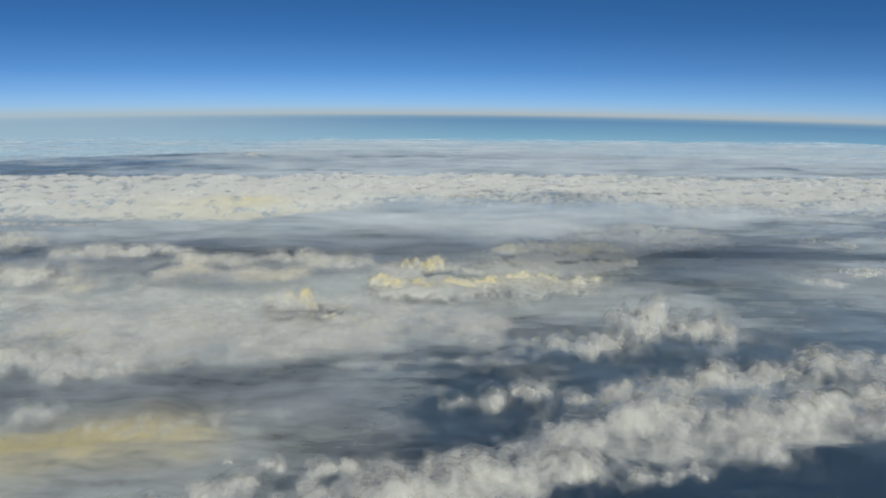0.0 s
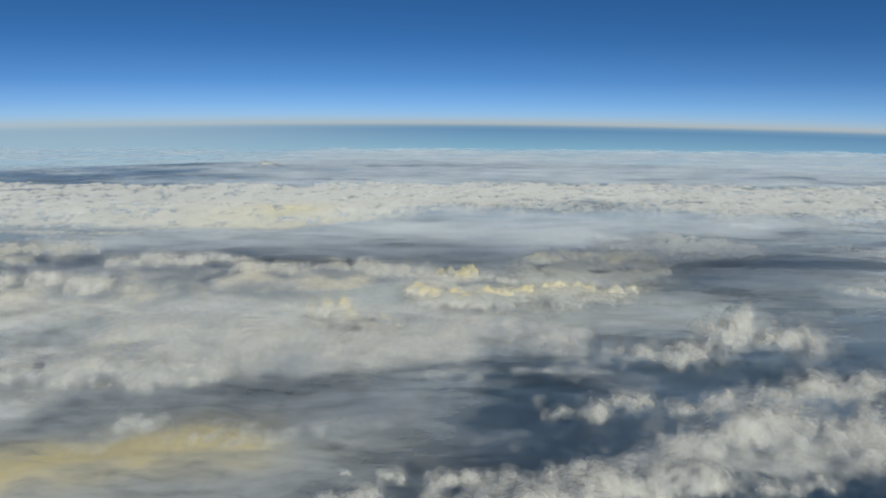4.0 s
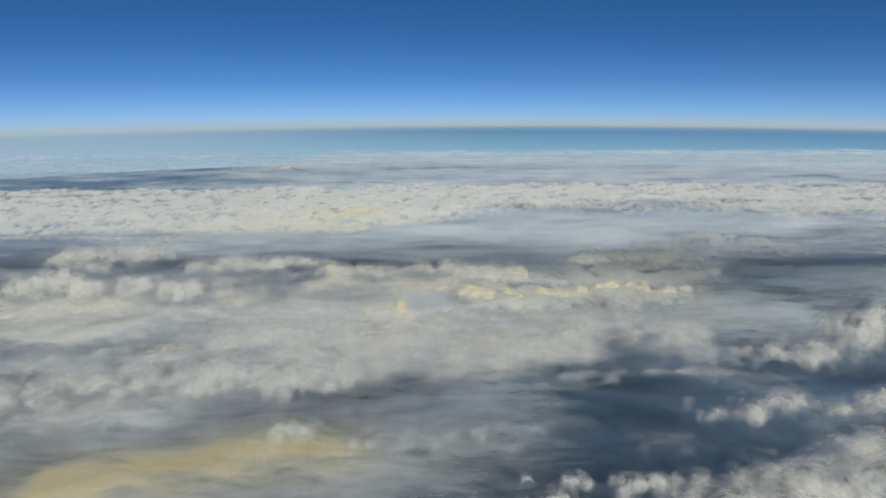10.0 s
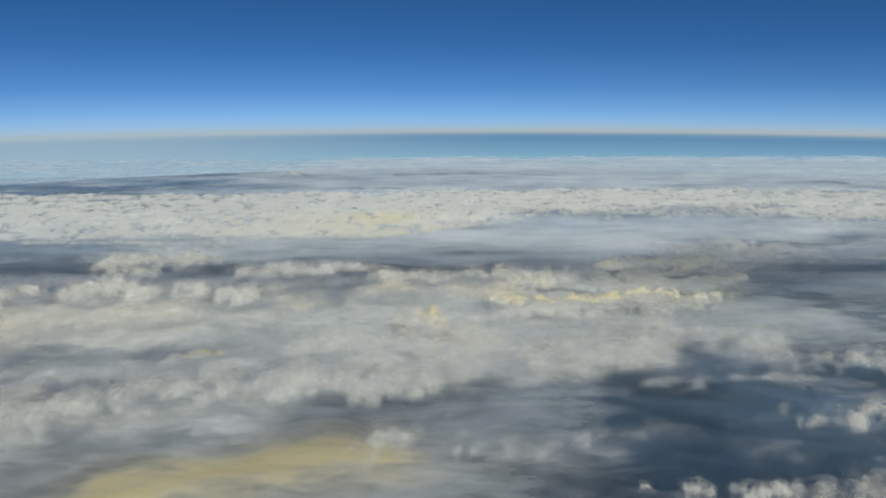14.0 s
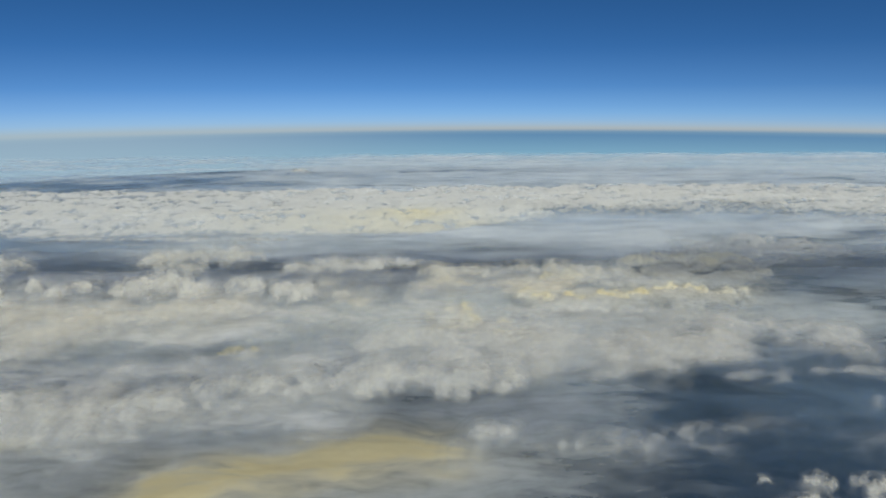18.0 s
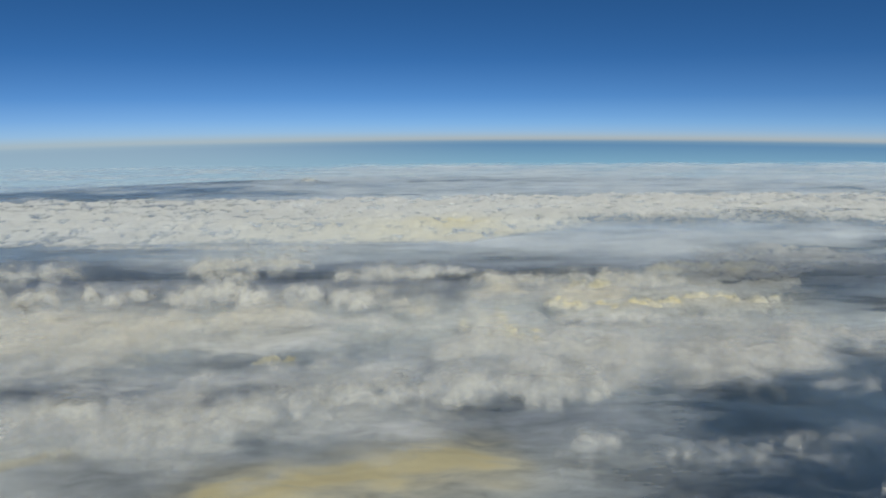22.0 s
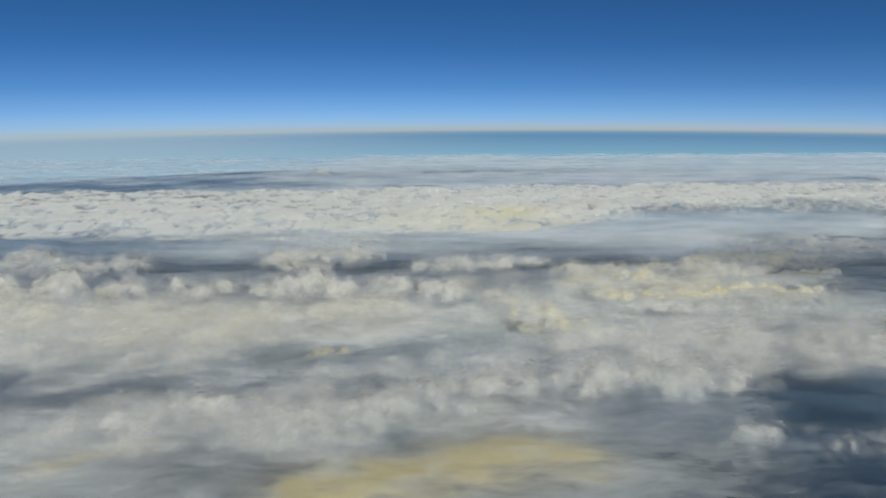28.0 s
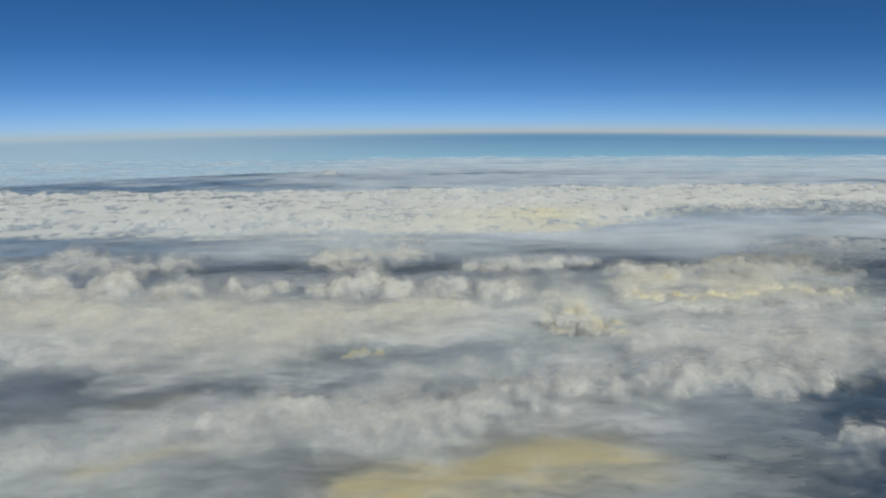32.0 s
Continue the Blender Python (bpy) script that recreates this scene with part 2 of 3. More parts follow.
# ---- sheets of cloud ----
def slope(x, y, z):
    zy, zx = np.gradient(z)
    sx, sy = zx / np.gradient(x, axis=1), zy / np.gradient(y, axis=0)
    n = np.sqrt(1 + sx * sx + sy * sy)
    return np.stack([-sx / n, -sy / n, 1 / n], -1)


def sheet(name, x, y, z, cover, warm, mat, parent=None, lean=None):
    """One smooth mesh over a grid of places; where there is no cloud there is no face."""
    ny, nx = x.shape
    keep = cover > 0.015
    face = keep[:-1, :-1] | keep[1:, :-1] | keep[:-1, 1:] | keep[1:, 1:]
    ids = np.arange(ny * nx).reshape(ny, nx)
    quads = np.stack([ids[:-1, :-1], ids[:-1, 1:], ids[1:, 1:], ids[1:, :-1]], -1)[face]
    used = np.unique(quads)
    back = np.zeros(ny * nx, np.int64)
    back[used] = np.arange(len(used))
    quads = back[quads]
    mid = np.array((x.mean(), y.mean(), 0.0)).round(1)
    co = np.stack([x, y, z - fall(x, y)], -1).reshape(-1, 3)[used] - mid
    me = bpy.data.meshes.new(name)
    me.vertices.add(len(used))
    me.vertices.foreach_set("co", co.astype(np.float32).ravel())
    me.loops.add(quads.size)
    me.loops.foreach_set("vertex_index", quads.astype(np.int32).ravel())
    me.polygons.add(len(quads))
    me.polygons.foreach_set("loop_start", np.arange(0, quads.size, 4, dtype=np.int32))
    me.polygons.foreach_set("loop_total", np.full(len(quads), 4, np.int32))
    me.polygons.foreach_set("use_smooth", np.ones(len(quads), bool))
    for key, val in (("cover", cover), ("warm", warm)):
        me.attributes.new(key, "FLOAT", "POINT").data.foreach_set("value", np.clip(val, 0, 1.5).astype(np.float32).ravel()[used])
    lean = np.zeros((ny, nx, 3)) + (0, 0, 1) if lean is None else lean
    me.attributes.new("lean", "FLOAT_VECTOR", "POINT").data.foreach_set("vector", lean.reshape(-1, 3)[used].astype(np.float32).ravel())
    me.update(calc_edges=True)
    me.materials.append(mat)
    ob = new(name, me)
    ob.location = mid
    if parent:
        ob.parent = parent
        ob.location = Vector(mid) - parent.location
    return ob


def puffed(x, y, z, amount):
    """Push the surface out along its own slope, so that heads overhang."""
    zy, zx = np.gradient(z)
    gx, gy = np.gradient(x, axis=1), np.gradient(y, axis=0)
    sx, sy = zx / gx, zy / gy
    n = np.sqrt(1 + sx * sx + sy * sy)
    return x - amount * sx / n, y - amount * sy / n, z + amount / n


SHELLS = (("core", -0.10, 0.70, 1), ("mist", 0.03, 0.52, 2), ("mist", 0.15, 0.42, 2), ("edge", 0.28, 0.32, 2), ("fringe", 0.44, 0.23, 2))


def cloud(name, label, pts, half, top, base=236.0, size=0, cover=1.0, rag=0.75, warm=0.0, seed=0, rough=0.42, soft=1.1, steep=0.8, mat=None, cell=0, mist=1.0, face=0.38, group="", kind=""):
    """A cloud whose middle runs along pts: half its width, its height over its base, the size of its heads.
    Its core lies inside four ever thinner shells of mist, its torn outer edge."""
    xs, ys = [p[0] for p in pts], [p[1] for p in pts]
    far = sum(ys) / len(ys)
    cell = cell or max(0.6, far / 430.0)
    half = half * (1.2 if rough > 0.3 else 1.35)
    size = (size or half * 0.6) * 1.15
    pad = half * 2.3
    seed = seed or int(abs(xs[0]) * 7 + ys[0] * 3)
    gx, gy = np.meshgrid(np.arange(min(xs) - pad, max(xs) + pad, cell), np.arange(min(ys) - pad, max(ys) + pad, cell * 1.15))
    wide = half * 2.2
    wx = gx + half * 0.7 * fractal(gx / wide, gy / wide, seed + 60, 3)
    wy = gy + half * 0.7 * fractal(gx / wide + 7, gy / wide + 3, seed + 70, 3)
    away = from_line(wx, wy, pts) / half
    broad_all = fractal(gx / half * 0.6, gy / half * 0.8, seed, 2)
    small_all = fractal(gx / size * 0.8, gy / size * 0.8, seed + 4, 5, 0.58)
    heads_all = 0.42 * heads(gx, gy, size, seed) + 0.58 * (0.5 + 0.75 * small_all)
    frayed = fractal(gx / size * 0.7, gy / size * 0.9, seed + 20, 5, 0.65)
    crisp = rough > 0.3
    whole = None
    for shell, (part_name, grow, thick, every) in enumerate(SHELLS):
        x, y, d, broad, small, h, torn = (v[::every, ::every] for v in (gx, gy, away, broad_all, small_all, heads_all, frayed))
        e = 1.0 - d + rag * (0.6 * broad + 0.5 * small) + grow
        body = (np.clip(e, 0, 1.5) / 1.5) ** steep
        low = base + top * body
        z = base + top * body * (1 - rough + rough * 1.5 * h) + 0.10 * rough * top * torn
        z -= step(0.5, 0, e) * top * 0.25
        form = 0.6 if crisp else 0.3
        # normals carry a fixed sunward tilt: a larger face shades brighter
        lean = slope(x, y, 0.6 * low + 0.4 * z) * form + np.array((0, -face, 0.88)) * (1 - form)
        x2, y2, z2 = puffed(x, y, z, size * (0.12 * h + 0.8 * max(grow, 0)) * step(0, 0.4, e))
        ragged = 1 if shell == 0 else np.clip(0.75 + 1.2 * np.roll(torn, (3 * shell, 5 * shell), (0, 1)), 0.05, 1.6)
        c = cover * thick * (1 if shell == 0 else mist) * ragged * step(-0.05, soft, e * (0.5 + 1.0 * h)) * step(-0.12, 0.1, e)
        c = c * np.clip(0.92 + 0.45 * fractal(x / size * 0.5, y / size * 0.5, seed + 9, 4, 0.6), 0.35, 1.15)
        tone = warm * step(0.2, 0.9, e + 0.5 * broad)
        ob = sheet(name if shell == 0 else part_name, x2, y2, z2, c, tone + 0 * x, mat or (CLOUD if crisp else SOFT), whole, lean)
        whole = whole or ob
    return tagged(whole, label, "cloud", group, kind)


def rows_of(y0, y1, n, m, spread=0.78, margin=60):
    """A grid that widens with the distance, as a view does."""
    s = np.linspace(0, 1, n)[:, None]
    u = np.linspace(0, 1, m)[None, :]
    y = y0 * (y1 / y0) ** s + 0 * u
    left, right = -430 - margin - spread * y, margin + spread * y
    return left + (right - left) * u, y


# ---- setting: sea, horizon, the low layers ----
def sea_sheet():
    ang = np.linspace(0, 2 * np.pi, 97)[None, :]
    r = np.concatenate([[0.0], np.geomspace(60, 4695, 40)])[:, None]
    x, y = -200 + r * np.sin(ang), r * np.cos(ang)
    z = -45 + 0 * x
    one = np.ones_like(x)
    return tagged(sheet("water", x, y, z + 1.0 * fractal(x / 90, y / 90, 3, 2), one, 0 * one, SEA), "dark blue sea far below, dulled by haze", "sea", kind="structure")


sea_sheet()


# added ring whose emission paints the haze bands of the horizon
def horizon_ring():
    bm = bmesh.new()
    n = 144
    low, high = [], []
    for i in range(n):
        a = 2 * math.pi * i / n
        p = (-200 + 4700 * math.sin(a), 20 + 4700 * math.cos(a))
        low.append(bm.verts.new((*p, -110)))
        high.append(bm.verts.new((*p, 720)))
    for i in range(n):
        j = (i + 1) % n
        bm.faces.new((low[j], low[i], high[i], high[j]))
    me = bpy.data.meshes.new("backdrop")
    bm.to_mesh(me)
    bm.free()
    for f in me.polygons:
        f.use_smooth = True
    me.materials.append(HAZE_GLOW)
    return tagged(new("backdrop", me), "glowing backdrop ring painted as pale blue haze along the horizon", "haze", kind="structure")


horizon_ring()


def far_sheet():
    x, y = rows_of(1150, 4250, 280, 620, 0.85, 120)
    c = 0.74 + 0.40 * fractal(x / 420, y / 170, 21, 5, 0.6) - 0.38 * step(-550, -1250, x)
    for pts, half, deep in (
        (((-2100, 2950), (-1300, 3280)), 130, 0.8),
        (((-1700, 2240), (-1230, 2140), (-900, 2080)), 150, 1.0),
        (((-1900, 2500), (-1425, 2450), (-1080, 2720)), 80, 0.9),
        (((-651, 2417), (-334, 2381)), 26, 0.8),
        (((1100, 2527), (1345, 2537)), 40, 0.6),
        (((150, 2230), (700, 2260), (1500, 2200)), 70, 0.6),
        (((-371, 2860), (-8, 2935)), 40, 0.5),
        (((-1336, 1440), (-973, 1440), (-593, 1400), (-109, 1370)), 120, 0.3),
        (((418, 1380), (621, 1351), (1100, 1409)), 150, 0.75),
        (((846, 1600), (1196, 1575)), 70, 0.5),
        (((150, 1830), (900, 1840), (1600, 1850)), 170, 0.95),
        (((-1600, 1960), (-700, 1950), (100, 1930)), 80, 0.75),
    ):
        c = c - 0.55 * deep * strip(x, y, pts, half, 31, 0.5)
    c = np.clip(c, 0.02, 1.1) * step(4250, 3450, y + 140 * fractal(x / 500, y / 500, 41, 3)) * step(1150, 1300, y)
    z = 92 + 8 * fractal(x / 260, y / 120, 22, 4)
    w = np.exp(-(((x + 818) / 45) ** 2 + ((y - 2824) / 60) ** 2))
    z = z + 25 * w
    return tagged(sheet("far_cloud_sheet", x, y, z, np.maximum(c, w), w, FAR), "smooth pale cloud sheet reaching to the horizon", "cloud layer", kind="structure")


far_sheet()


def low_layer():
    x, y = rows_of(230, 1260, 430, 760)
    wx = x + 25 * fractal(x / 120, y / 120, 71, 3)
    wy = y + 18 * fractal(x / 120, y / 120, 72, 3)
    open_sea = step(-210, 60, x + 0.55 * np.clip(560 - y, -120, 220)) * step(900, 700, y)
    c = 0.62 + 0.22 * fractal(wx / 190, wy / 60, 61, 6, 0.55) + 0.12 * fractal(wx / 60, wy / 14, 64, 4, 0.55)
    c = c + 0.06 * step(150, -250, x - 0.15 * y) - 0.52 * open_sea + 0.3 * step(800, 1000, y) * step(350, 50, x)
    for pts, half, deep in (
        (((-437, 601), (-299, 645), (-112, 704), (86, 722)), 40, 0.18),
        (((33, 670), (138, 697), (300, 735)), 75, 0.2),
        (((-1, 577), (65, 577), (120, 610)), 50, 0.25),
        (((257, 712), (360, 722), (500, 740)), 40, 0.35),
        (((120, 440), (268, 474), (420, 500)), 60, 0.45),
        (((340, 1128), (453, 969), (569, 869)), 110, 0.22),
        (((691, 1220), (911, 1220)), 60, 0.45),
        (((-316, 633), (-176, 669), (-50, 664)), 34, 0.08),
    ):
        c = c - deep * strip(wx, wy, pts, half, 33, 0.55)
    # sunlit patches, painted as yellow into the layer's colour
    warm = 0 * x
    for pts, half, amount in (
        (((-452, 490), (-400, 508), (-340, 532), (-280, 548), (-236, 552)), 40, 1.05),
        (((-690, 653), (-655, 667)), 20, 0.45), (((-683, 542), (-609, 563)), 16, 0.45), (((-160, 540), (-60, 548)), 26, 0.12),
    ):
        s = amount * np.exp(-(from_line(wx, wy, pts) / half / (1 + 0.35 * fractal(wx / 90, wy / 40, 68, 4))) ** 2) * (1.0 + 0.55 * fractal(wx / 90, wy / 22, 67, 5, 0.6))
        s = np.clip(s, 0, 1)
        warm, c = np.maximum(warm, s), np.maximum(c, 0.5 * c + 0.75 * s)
    c = np.clip(c, 0.10 + 0.10 * fractal(wx / 80, wy / 30, 66, 5, 0.6), 1.2) * step(1260, 1130, y)
    c = np.clip(c, 0.02, 1.2)
    z = 84 + 5 * fractal(wx / 150, wy / 60, 62, 4, 0.5) + 1.2 * heads(wx, wy, 26, 63, 2)
    lean = slope(x, y, z) * 0.3 + (0, -0.1, 0.8)
    return tagged(sheet("low_cloud_layer", x, y, z, c, warm, LOW, None, lean), "streaky blue-grey cloud layer with gaps onto the sea and sunlight painted in yellow", "cloud layer", kind="structure")


low_layer()


def low_layer_behind():
    x, y = np.meshgrid(np.linspace(-1500, 1000, 220), np.linspace(-1100, 234, 130))
    c = np.clip(0.55 + 0.5 * fractal(x / 210, y / 120, 61, 4, 0.55), 0.02, 1)
    z = 84 + 5 * fractal(x / 150, y / 90, 62, 4)
    return tagged(sheet("low_cloud_layer", x, y, z, c, 0 * x, VEIL, None, slope(x, y, z)), "broken grey cloud layer low over the sea", "cloud layer", kind="structure")


low_layer_behind()


def upper_veil():
    x, y = rows_of(215, 800, 290, 560, 0.78, 60)
    wx = x + 22 * fractal(x / 90, y / 90, 171, 3)
    wy = y + 16 * fractal(x / 90, y / 90, 172, 3)
    c = 0 * x
    for pts, half, amount in (
        (((-960, 470), (-700, 470), (-500, 462)), 85, 0.8),
        (((-520, 470), (-400, 470), (-230, 490)), 64, 0.8),
        (((-650, 410), (-511, 405), (-300, 400)), 36, 0.5),
        (((-240, 500), (-150, 485), (-30, 468)), 34, 0.5),
        (((-304, 430), (-180, 420), (-60, 425)), 46, 0.7),
        (((-572, 318), (-498, 322), (-445, 328), (-300, 350)), 46, 0.55),
        (((-536, 272), (-440, 272)), 26, 0.35),
        (((-171, 312), (-98, 306)), 26, 0.22),
        (((-220, 580), (-60, 590)), 30, 0.5),
        (((-620, 600), (-450, 610), (-300, 610)), 40, 0.4),
        (((41, 375), (73, 365)), 24, 0.3),
        (((62, 284), (101, 287), (146, 296), (195, 306), (227, 318)), 24, 0.72),
    ):
        c = np.maximum(c, amount * strip(wx, wy, pts, half, 133, 0.7))
    c = c * (0.85 + 0.5 * fractal(wx / 60, wy / 32, 161, 5, 0.6))
    c = c * np.clip(1 - 0.95 * np.exp(-(((x + 268) / 62) ** 2 + ((y - 464) / 32) ** 2)) - 0.8 * np.exp(-(((x + 400) / 60) ** 2 + ((y - 422) / 18) ** 2)), 0, 1)      # a gap onto the heads below that are tinted as sunlit
    z = 228 + 5 * fractal(wx / 80, wy / 45, 162, 4) + 1.0 * heads(wx, wy, 18, 163, 2)
    lean = slope(x, y, z) * 0.3 + (0, -0.1, 0.8)
    return tagged(sheet("upper_cloud_veil", x, y, z, np.clip(c, 0, 1), 0 * x, VEIL, None, lean), "thin grey veil of layer cloud between the banks", "cloud layer", kind="structure")


upper_veil()


# an added see-through sheet whose tint stands in for haze
def added_haze_sheet(z, y0, y1, cover, seed, mat, label):
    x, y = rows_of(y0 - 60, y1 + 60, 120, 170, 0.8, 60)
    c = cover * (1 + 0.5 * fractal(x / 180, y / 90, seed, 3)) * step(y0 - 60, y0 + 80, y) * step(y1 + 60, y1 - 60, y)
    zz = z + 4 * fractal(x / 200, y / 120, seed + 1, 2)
    return tagged(sheet("thin_added_haze", x, y, zz, c, 0 * x, mat), label, "haze", kind="structure")


# the pale sheet is added to brighten the middle distance
added_haze_sheet(256, 500, 840, 0.19, 201, FAR, "added pale sheet standing in for haze over the cloud layer")
added_haze_sheet(62, 540, 1500, 0.31, 205, HAZE_TINT, "added blue-tinted sheet standing in for haze over the sea, under the low clouds")
added_haze_sheet(132, 560, 1500, 0.22, 221, HAZE_TINT, "added blue-tinted sheet standing in for haze over the low clouds")
added_haze_sheet(112, 1500, 3600, 0.32, 213, HAZE_TINT, "added blue-tinted sheet standing in for haze over the far cloud sheet")
added_haze_sheet(50, 1480, 3300, 0.55, 209, HAZE_TINT, "added blue-tinted sheet standing in for haze far out over the sea")

# ---- the far field of small cumulus ----
def far_field():
    x, y = rows_of(690, 1130, 330, 1150, 0.74, 40)
    near = 765 + 14 * fractal(x / 300, 0 * y, 81, 2) + 55 * step(-260, -150, x) - 60 * step(180, 320, x)
    rim = 1075 + 30 * fractal(x / 120, 0 * y + 4, 82, 3) + 30 * np.exp(-((x - 100) / 350) ** 2)
    inside = step(near - 18, near + 22 + 90 * step(-160, -60, x), y) * step(rim + 12, rim - 25, y)
    h = 0.45 * heads(x, y, 21, 84, 3) + 0.3 * heads(x, y, 11, 86, 2) + 0.25 * (0.5 + 0.8 * fractal(x / 22, y / 22, 87, 5, 0.6))
    rank = 0.7 * (h - h.mean()) / h.std() + 1.7 * fractal(x / 64, y / 24, 88, 4, 0.5)
    deep = -0.55 + 0.6 * fractal(x / 130, y / 40, 83, 3) + 0.45 * step(-100, 420, x) + 0.45 * step(880, 1040, y) + 0.5 * step(-250, -650, x)
    packed = 0.4 + 0.6 * step(deep - 1.1, deep + 1.0, rank)
    c = 1.05 * inside * np.maximum(packed, 0.28 * step(near + 110, near, y)) * (1 - 0.6 * np.exp(-(((x - 165) / 95) ** 2 + ((y - 905) / 38) ** 2)))
    z = 236 + (16 * h + 4 * fractal(x / 70, y / 70, 85, 3)) * step(near - 5, near + 60, y)
    lean = slope(x, y, z) * 0.55 + (0, -0.18, 0.45)
    x2, y2, z2 = puffed(x, y, z, 3.0 * h)
    # sunlit patch near the front edge, painted as a warm tint
    w = 0.45 * np.exp(-(((x + 250) / 220) ** 2 + ((y - 800) / 60) ** 2)) + 0.55 * np.exp(-(((x + 255) / 40) ** 2 + ((y - 850) / 35) ** 2))
    return tagged(sheet("far_cumulus_field", x2, y2, z2, c, w, CLOUD, None, lean), "field of small white cumulus heads packed side by side", "clouds", kind="stuff")


far_field()

def low_field():
    x, y = rows_of(860, 1380, 220, 620, 0.5, 0)
    inside = strip(x, y, ((-150, 930), (90, 1000), (260, 1150), (420, 1300)), 170, 91, 0.6) * step(-150, -60, x)
    h = heads(x, y, 24, 94, 3)
    gaps = step(0.0, 0.6, fractal(x / 70, y / 70, 93, 4) + 0.15 * step(150, 450, x))
    c = inside * (1 - 0.85 * gaps) * step(0.1, 0.6, h)
    z = 92 + 12 * h + 8 * fractal(x / 90, y / 90, 95, 3) - 8 * gaps
    lean = slope(x, y, z) * 0.6 + (0, 0, 0.5)
    x2, y2, z2 = puffed(x, y, z, 3.0 * h)
    # a slight sunlight tint painted on some heads
    w = 0.1 * step(0.1, 0.6, fractal(x / 50, y / 40, 96, 3)) * inside
    return tagged(sheet("low_cumulus_field", x2, y2, z2, c, w, CLOUD, None, lean), "scattered small cumulus heads low over the sea, some tinted as if sunlit", "clouds", kind="stuff")


low_field()

# ---- the large slabs of the upper layer ----
SLAB = "soft grey-white slab of stratocumulus cloud"
cloud("cloud_slab", SLAB + " with a smooth lower face", ((-960, 480), (-793, 476), (-684, 474), (-605, 470), (-508, 468)), 50, 10, 234, 22, cover=0.92, warm=0.26, rough=0.25)
cloud("cloud_slab", SLAB + " under a row of round heads", ((-520, 468), (-412, 472), (-335, 476)), 42, 10, 234, 20, cover=0.9, warm=0.3, rough=0.25)
cloud("cloud_slab", SLAB + ", long and even", ((-263, 408), (-182, 402), (-112, 400), (-60, 408)), 34, 11, 233, 16, cover=0.95, rough=0.28)
cloud("cloud_slab", SLAB + " ending in torn wisps", ((-167, 405), (-88, 422), (-3, 424), (18, 420)), 28, 11, 233, 15, cover=0.66, rough=0.28)
cloud("cloud_slab", SLAB + " thinning out over dark blue", ((-133, 454), (-80, 454), (20, 462)), 22, 9, 232, 13, cover=0.4, rough=0.28)
cloud("cloud_slab", SLAB + " faintly warm", ((-300, 526), (-221, 544), (-143, 548)), 30, 8, 232, 20, cover=0.82, rough=0.25, warm=0.5)
cloud("cloud_slab", SLAB + ", mottled grey", ((-205, 488), (-140, 480), (-40, 466)), 24, 8, 231, 13, cover=0.55, rough=0.28)
cloud("cloud_slab", SLAB + " with low swells", ((-340, 428), (-300, 420), (-265, 416)), 20, 9, 232, 15, cover=0.4, rough=0.28)
cloud("cloud_slab", SLAB + ", dim and lumpy", ((-580, 305), (-498, 318), (-430, 325)), 28, 7, 229, 14, cover=0.62, rough=0.28)
cloud("cloud_slab", SLAB + ", thin, beside a window of lower cloud", ((-640, 400), (-560, 408), (-500, 405)), 24, 7, 231, 14, cover=0.6, rough=0.28)

# ---- banks and single clouds ----
BANK = "long bank of billowing white cumulus cloud"
cloud("cloud_bank", BANK + " over dark blue sea", ((-24, 228), (23, 238), (56, 250)), 19, 12, 233, 9, cover=1.1)
cloud("cloud_bank", BANK + " with a ragged under-edge", ((62, 284), (101, 287), (146, 296), (195, 308), (227, 318)), 24, 13, 232, 11, cover=0.98)
cloud("cloud_bank", BANK + ", tall heads along its crest", ((150, 335), (183, 344), (235, 360)), 17, 14, 232, 10, cover=0.85)
cloud("cloud_bank", BANK + ", low and wispy", ((235, 378), (275, 366)), 12, 9, 232, 8, cover=0.65)
cloud("cloud_bank", BANK + ", broken at its end", ((198, 294), (240, 300)), 18, 12, 232, 10, cover=0.8)
cloud("cloud_bank", BANK + " with knobbly heads", ((-400, 336), (-349, 338), (-301, 350), (-250, 362), (-205, 366)), 23, 11, 232, 12, cover=0.92, rough=0.36)
cloud("cloud_bank", BANK + ", greyish", ((-520, 322), (-458, 329), (-400, 336)), 24, 10, 231, 12, cover=0.85, rough=0.36)
cloud("cloud_bank", BANK + ", flat-topped", ((-417, 376), (-353, 387), (-300, 385)), 20, 8, 231, 12, cover=0.6, rough=0.3)
cloud("cloud_bank", BANK + " with a bright crest", ((-235, 578), (-150, 584), (-72, 580)), 20, 12, 234, 13, cover=0.82, rag=0.9, warm=0.12)
cloud("cloud_bank", BANK + " with three round heads", ((-500, 626), (-455, 630), (-409, 630)), 20, 14, 237, 17, warm=0.12)
cloud("cloud_bank", BANK + ", low", ((-364, 603), (-291, 606)), 15, 10, 236, 11, cover=0.9)
cloud("cloud_bank", BANK + ", a row of upright heads", ((-780, 590), (-745, 604), (-690, 600), (-607, 598)), 18, 16, 235, 18, cover=0.9)
cloud("cloud_bank", BANK + ", thin", ((-340, 632), (-250, 618)), 13, 8, 236, 10, cover=0.7)
cloud("cloud_bank", BANK + ", far and low", ((-740, 650), (-715, 648)), 18, 12, 237, 12, cover=0.8)

HEAD = "single white cumulus cloud"
ROW = "rounded white cumulus head in a row along the slab's crest"
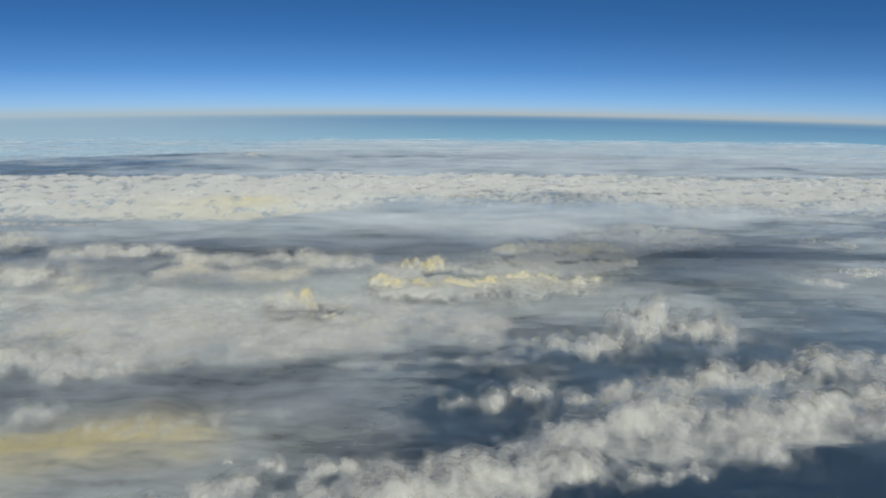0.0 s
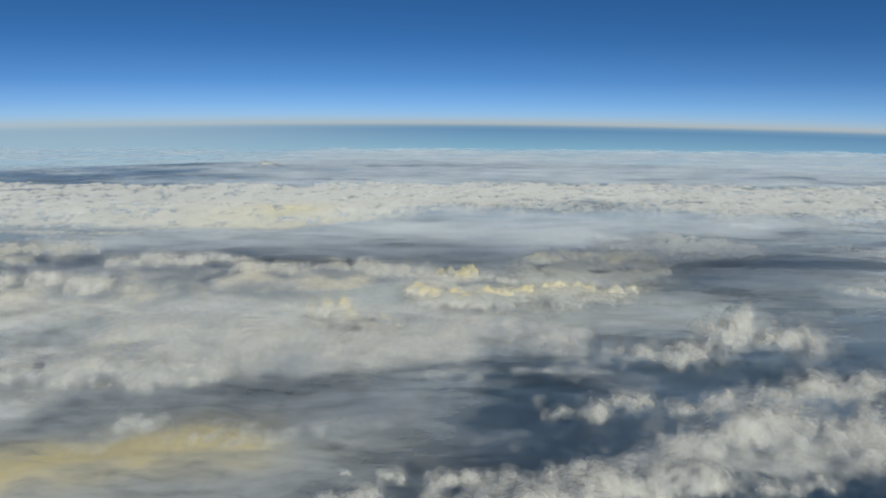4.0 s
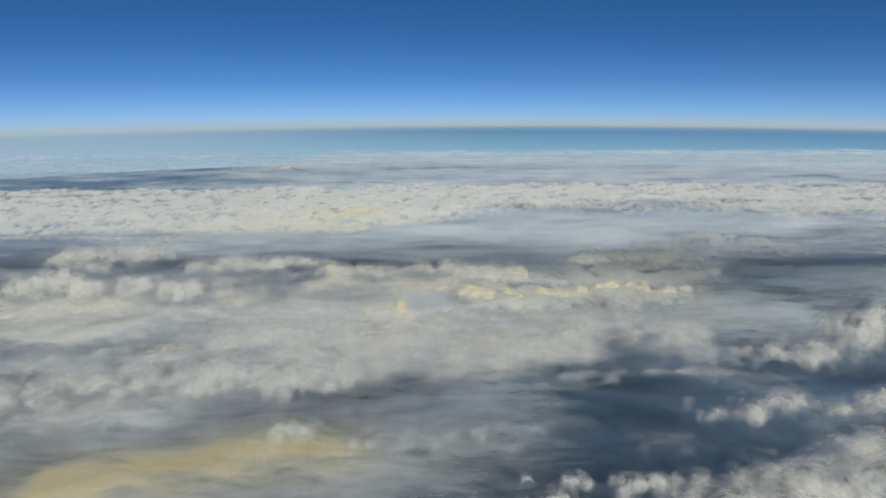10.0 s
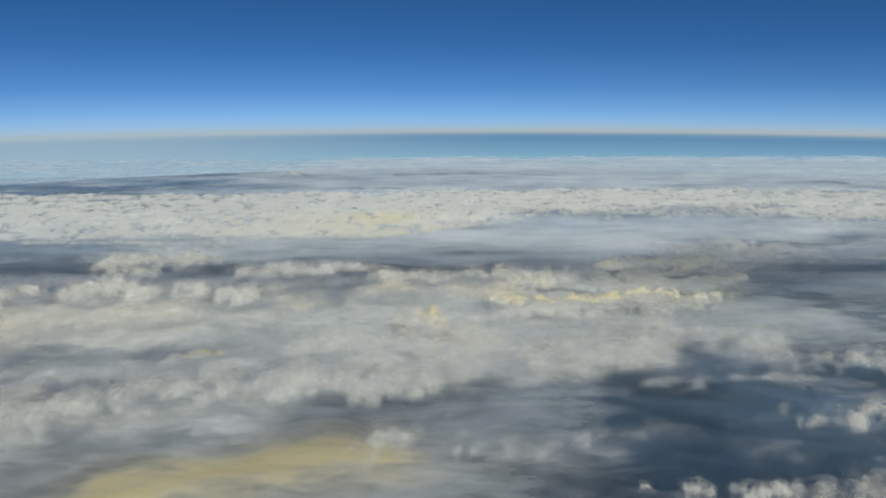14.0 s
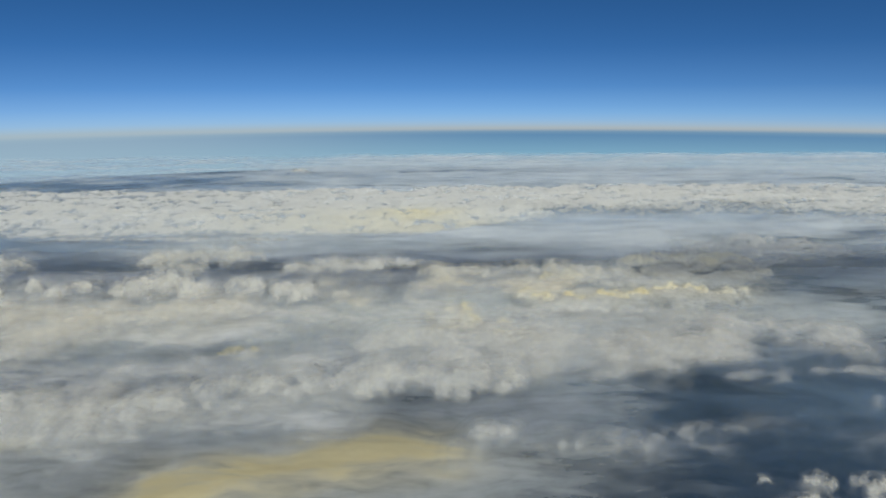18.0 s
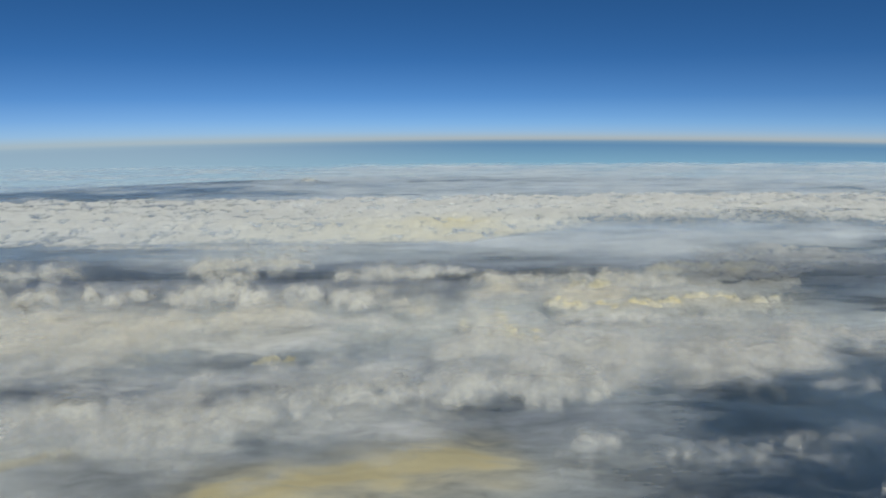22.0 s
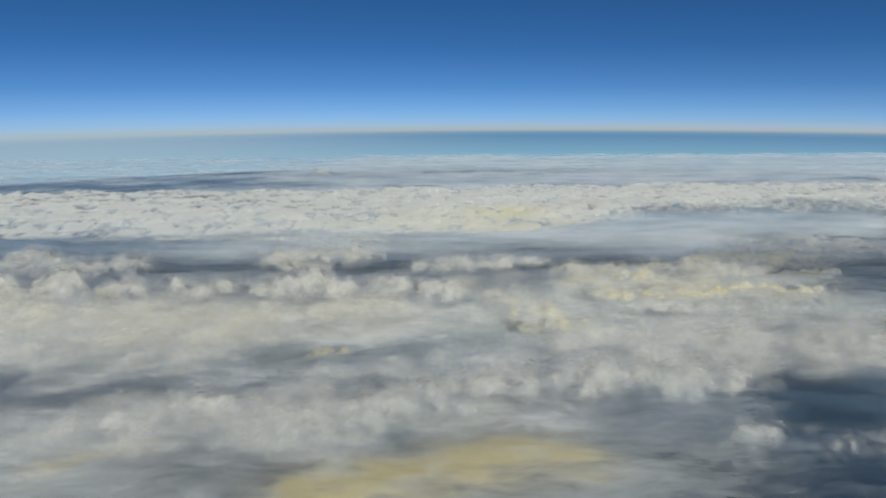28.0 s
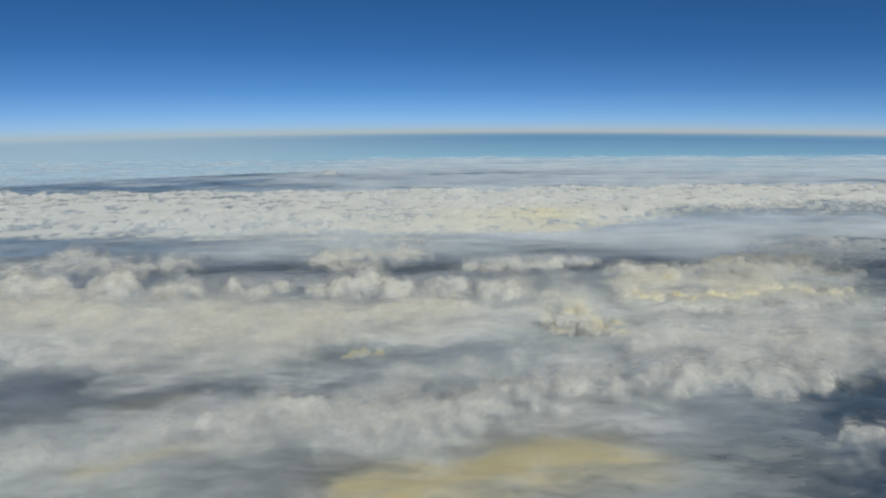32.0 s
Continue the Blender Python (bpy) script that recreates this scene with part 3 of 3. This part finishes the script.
for pts, half, top in (
    (((-806, 534), (-790, 535)), 14, 20), (((-762, 540), (-750, 541)), 12, 15), (((-722, 538), (-706, 538)), 15, 19), (((-684, 533), (-678, 533)), 11, 13), (((-645, 529), (-630, 528)), 15, 23),
    (((-604, 531), (-598, 531)), 10, 13), (((-590, 512), (-576, 511)), 13, 21), (((-547, 517), (-538, 517)), 11, 22), (((-518, 524), (-510, 523)), 11, 21), (((-486, 530), (-478, 530)), 9, 11),
    (((-462, 521), (-448, 523)), 13, 22), (((-430, 526), (-420, 526)), 11, 15), (((-390, 526), (-376, 525)), 12, 19), (((-350, 518), (-334, 517)), 12, 14), (((-312, 516), (-300, 514)), 10, 9),
):
    cloud("cumulus_cloud", ROW, pts, half, top, 236, half * 0.85, cover=0.98, rag=0.6, steep=0.55, soft=0.7, mist=0.8, face=0.5, group="heads along the slab")
cloud("cumulus_cloud", "tiny bright cloud top standing out of the far sheet", ((-835, 2820), (-800, 2826)), 20, 14, 98, 18, cell=3.0, warm=0.4)
cloud("cumulus_cloud", HEAD + ", an upright tower", ((119, 396), (138, 397)), 11, 36, 229, 10, steep=0.55, cover=0.95)
cloud("cumulus_cloud", HEAD + ", twin-headed", ((160, 399), (191, 402)), 12, 24, 230, 11, steep=0.6, rag=0.95, cover=0.9)
cloud("cumulus_cloud", HEAD + ", low and frayed", ((67, 390), (104, 396)), 15, 12, 230, 10, cover=0.68, rag=1.0)
cloud("cumulus_cloud", HEAD + ", small", ((33, 322), (57, 327)), 9, 11, 232, 7, rag=0.95, cover=0.85)
cloud("cumulus_cloud", HEAD + ", small and faint", ((3, 320), (21, 321)), 7, 7, 232, 6, rag=0.95, cover=0.6)
cloud("cumulus_cloud", HEAD + ", small and broken", ((94, 326), (130, 335)), 9, 10, 232, 7, cover=0.8, rag=0.95)
cloud("cumulus_cloud", HEAD + ", small and round", ((142, 340), (156, 344)), 7, 10, 232, 6, rag=0.95, cover=0.82)
cloud("cumulus_cloud", HEAD + ", torn", ((69, 322), (85, 324)), 6, 7, 232, 5, cover=0.7, rag=1.0)
cloud("cumulus_cloud", HEAD + ", a lone tuft", ((-75, 255), (-72, 255)), 4.5, 7, 233, 4, rag=0.8, cover=0.85)
cloud("cumulus_cloud", HEAD + ", two soft heads", ((-51, 252), (-38, 253)), 6, 8, 232, 5, rag=0.9, cover=0.85)
cloud("cumulus_cloud", HEAD + ", lumpy", ((-96, 237), (-82, 240)), 8, 9, 231, 6, rag=0.9, cover=0.82)
cloud("cumulus_cloud", HEAD + ", a short row of heads", ((-32, 254), (-20, 256)), 5.5, 7, 232, 5, rag=0.9, cover=0.8)
cloud("cumulus_cloud", HEAD + ", loose at its foot", ((-5, 258), (12, 262)), 6.5, 8, 232, 5, rag=0.95, cover=0.8)
cloud("cumulus_cloud", HEAD + ", soft-edged", ((-143, 228), (-110, 230)), 9, 6, 230, 7, cover=0.6, rag=0.95)
cloud("cumulus_cloud", HEAD + ", thin and soft", ((-72, 232), (-33, 236)), 11, 6, 230, 7, cover=0.7, rag=0.95)
cloud("cumulus_cloud", HEAD + ", a rounded hump", ((-205, 299), (-194, 301)), 8, 11, 232, 9, rough=0.35, cover=0.72, rag=0.5)
cloud("cumulus_cloud", HEAD + ", a string of tufts", ((-167, 296), (-133, 296), (-74, 308)), 6, 6, 232, 6, cover=0.32, rag=1.1)
cloud("cumulus_cloud", HEAD + ", tiny", ((-95, 259), (-92, 259)), 2.4, 4, 234, 3, rag=0.9, cover=0.82)
cloud("cumulus_cloud", HEAD + " with a warm face", ((-495, 602), (-455, 600)), 12, 8, 237, 11, warm=0.2, rag=0.9, cover=0.85)
cloud("cumulus_cloud", HEAD + ", a shred", ((85, 252), (116, 260)), 5, 5, 230, 5, cover=0.64, rag=1.05)

WISP = "thin grey wisp of cloud, half clear"
cloud("cloud_wisp", "thin bright line of cloud edge", ((-655, 744), (-520, 740), (-400, 732)), 5, 3, 238, 6, cover=0.95, rag=0.5)
cloud("cloud_wisp", WISP, ((-104, 304), (-47, 308), (11, 294)), 19, 5, 231, 10, cover=0.2, mat=VEIL)
cloud("cloud_wisp", WISP + " and streaked", ((-62, 367), (41, 377)), 13, 5, 231, 9, cover=0.5, mat=VEIL)
cloud("cloud_wisp", WISP + ", with a soft hump", ((-227, 290), (-173, 286), (-120, 290)), 15, 6, 230, 11, cover=0.22)

# ---- heads on the low layer, sunlight painted on as yellow tint ----
SUN_TINTED = "low cumulus cloud tinted warm yellow as if sunlit"
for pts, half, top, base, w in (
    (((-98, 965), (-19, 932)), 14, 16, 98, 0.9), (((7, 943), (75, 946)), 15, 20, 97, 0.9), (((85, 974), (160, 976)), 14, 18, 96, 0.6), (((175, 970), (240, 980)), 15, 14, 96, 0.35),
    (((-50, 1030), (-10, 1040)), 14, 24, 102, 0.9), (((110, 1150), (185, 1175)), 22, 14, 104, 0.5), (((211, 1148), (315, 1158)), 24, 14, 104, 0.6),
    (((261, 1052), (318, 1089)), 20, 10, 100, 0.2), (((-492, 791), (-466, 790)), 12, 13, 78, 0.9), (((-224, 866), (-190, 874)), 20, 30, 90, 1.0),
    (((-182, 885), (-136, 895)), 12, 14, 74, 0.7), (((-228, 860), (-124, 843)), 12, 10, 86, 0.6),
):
    cloud("low_cumulus", SUN_TINTED, pts, half, top, base, half * 0.6, warm=w, rag=0.95, rough=0.6, soft=0.45, steep=0.6, cover=1.4, mist=0.35, face=0.95, group="sunlit heads on the low layer")
for pts, half in ((((-429, 664), (-352, 672), (-295, 704)), 13), (((-516, 615), (-486, 626)), 15), (((499, 903), (548, 875)), 17), (((651, 1139), (706, 1097)), 16), (((616, 935), (706, 968)), 18)):
    cloud("low_cumulus", "low scatter of small white cloud tufts", pts, half, 9, 80 if pts[0][0] < 0 else 128, half * 0.4, rough=0.8, cover=1.0 if pts[0][0] < 0 else 0.6, rag=1.0, soft=0.6, mist=0.45, face=0.6, group="tufts on the low layer")
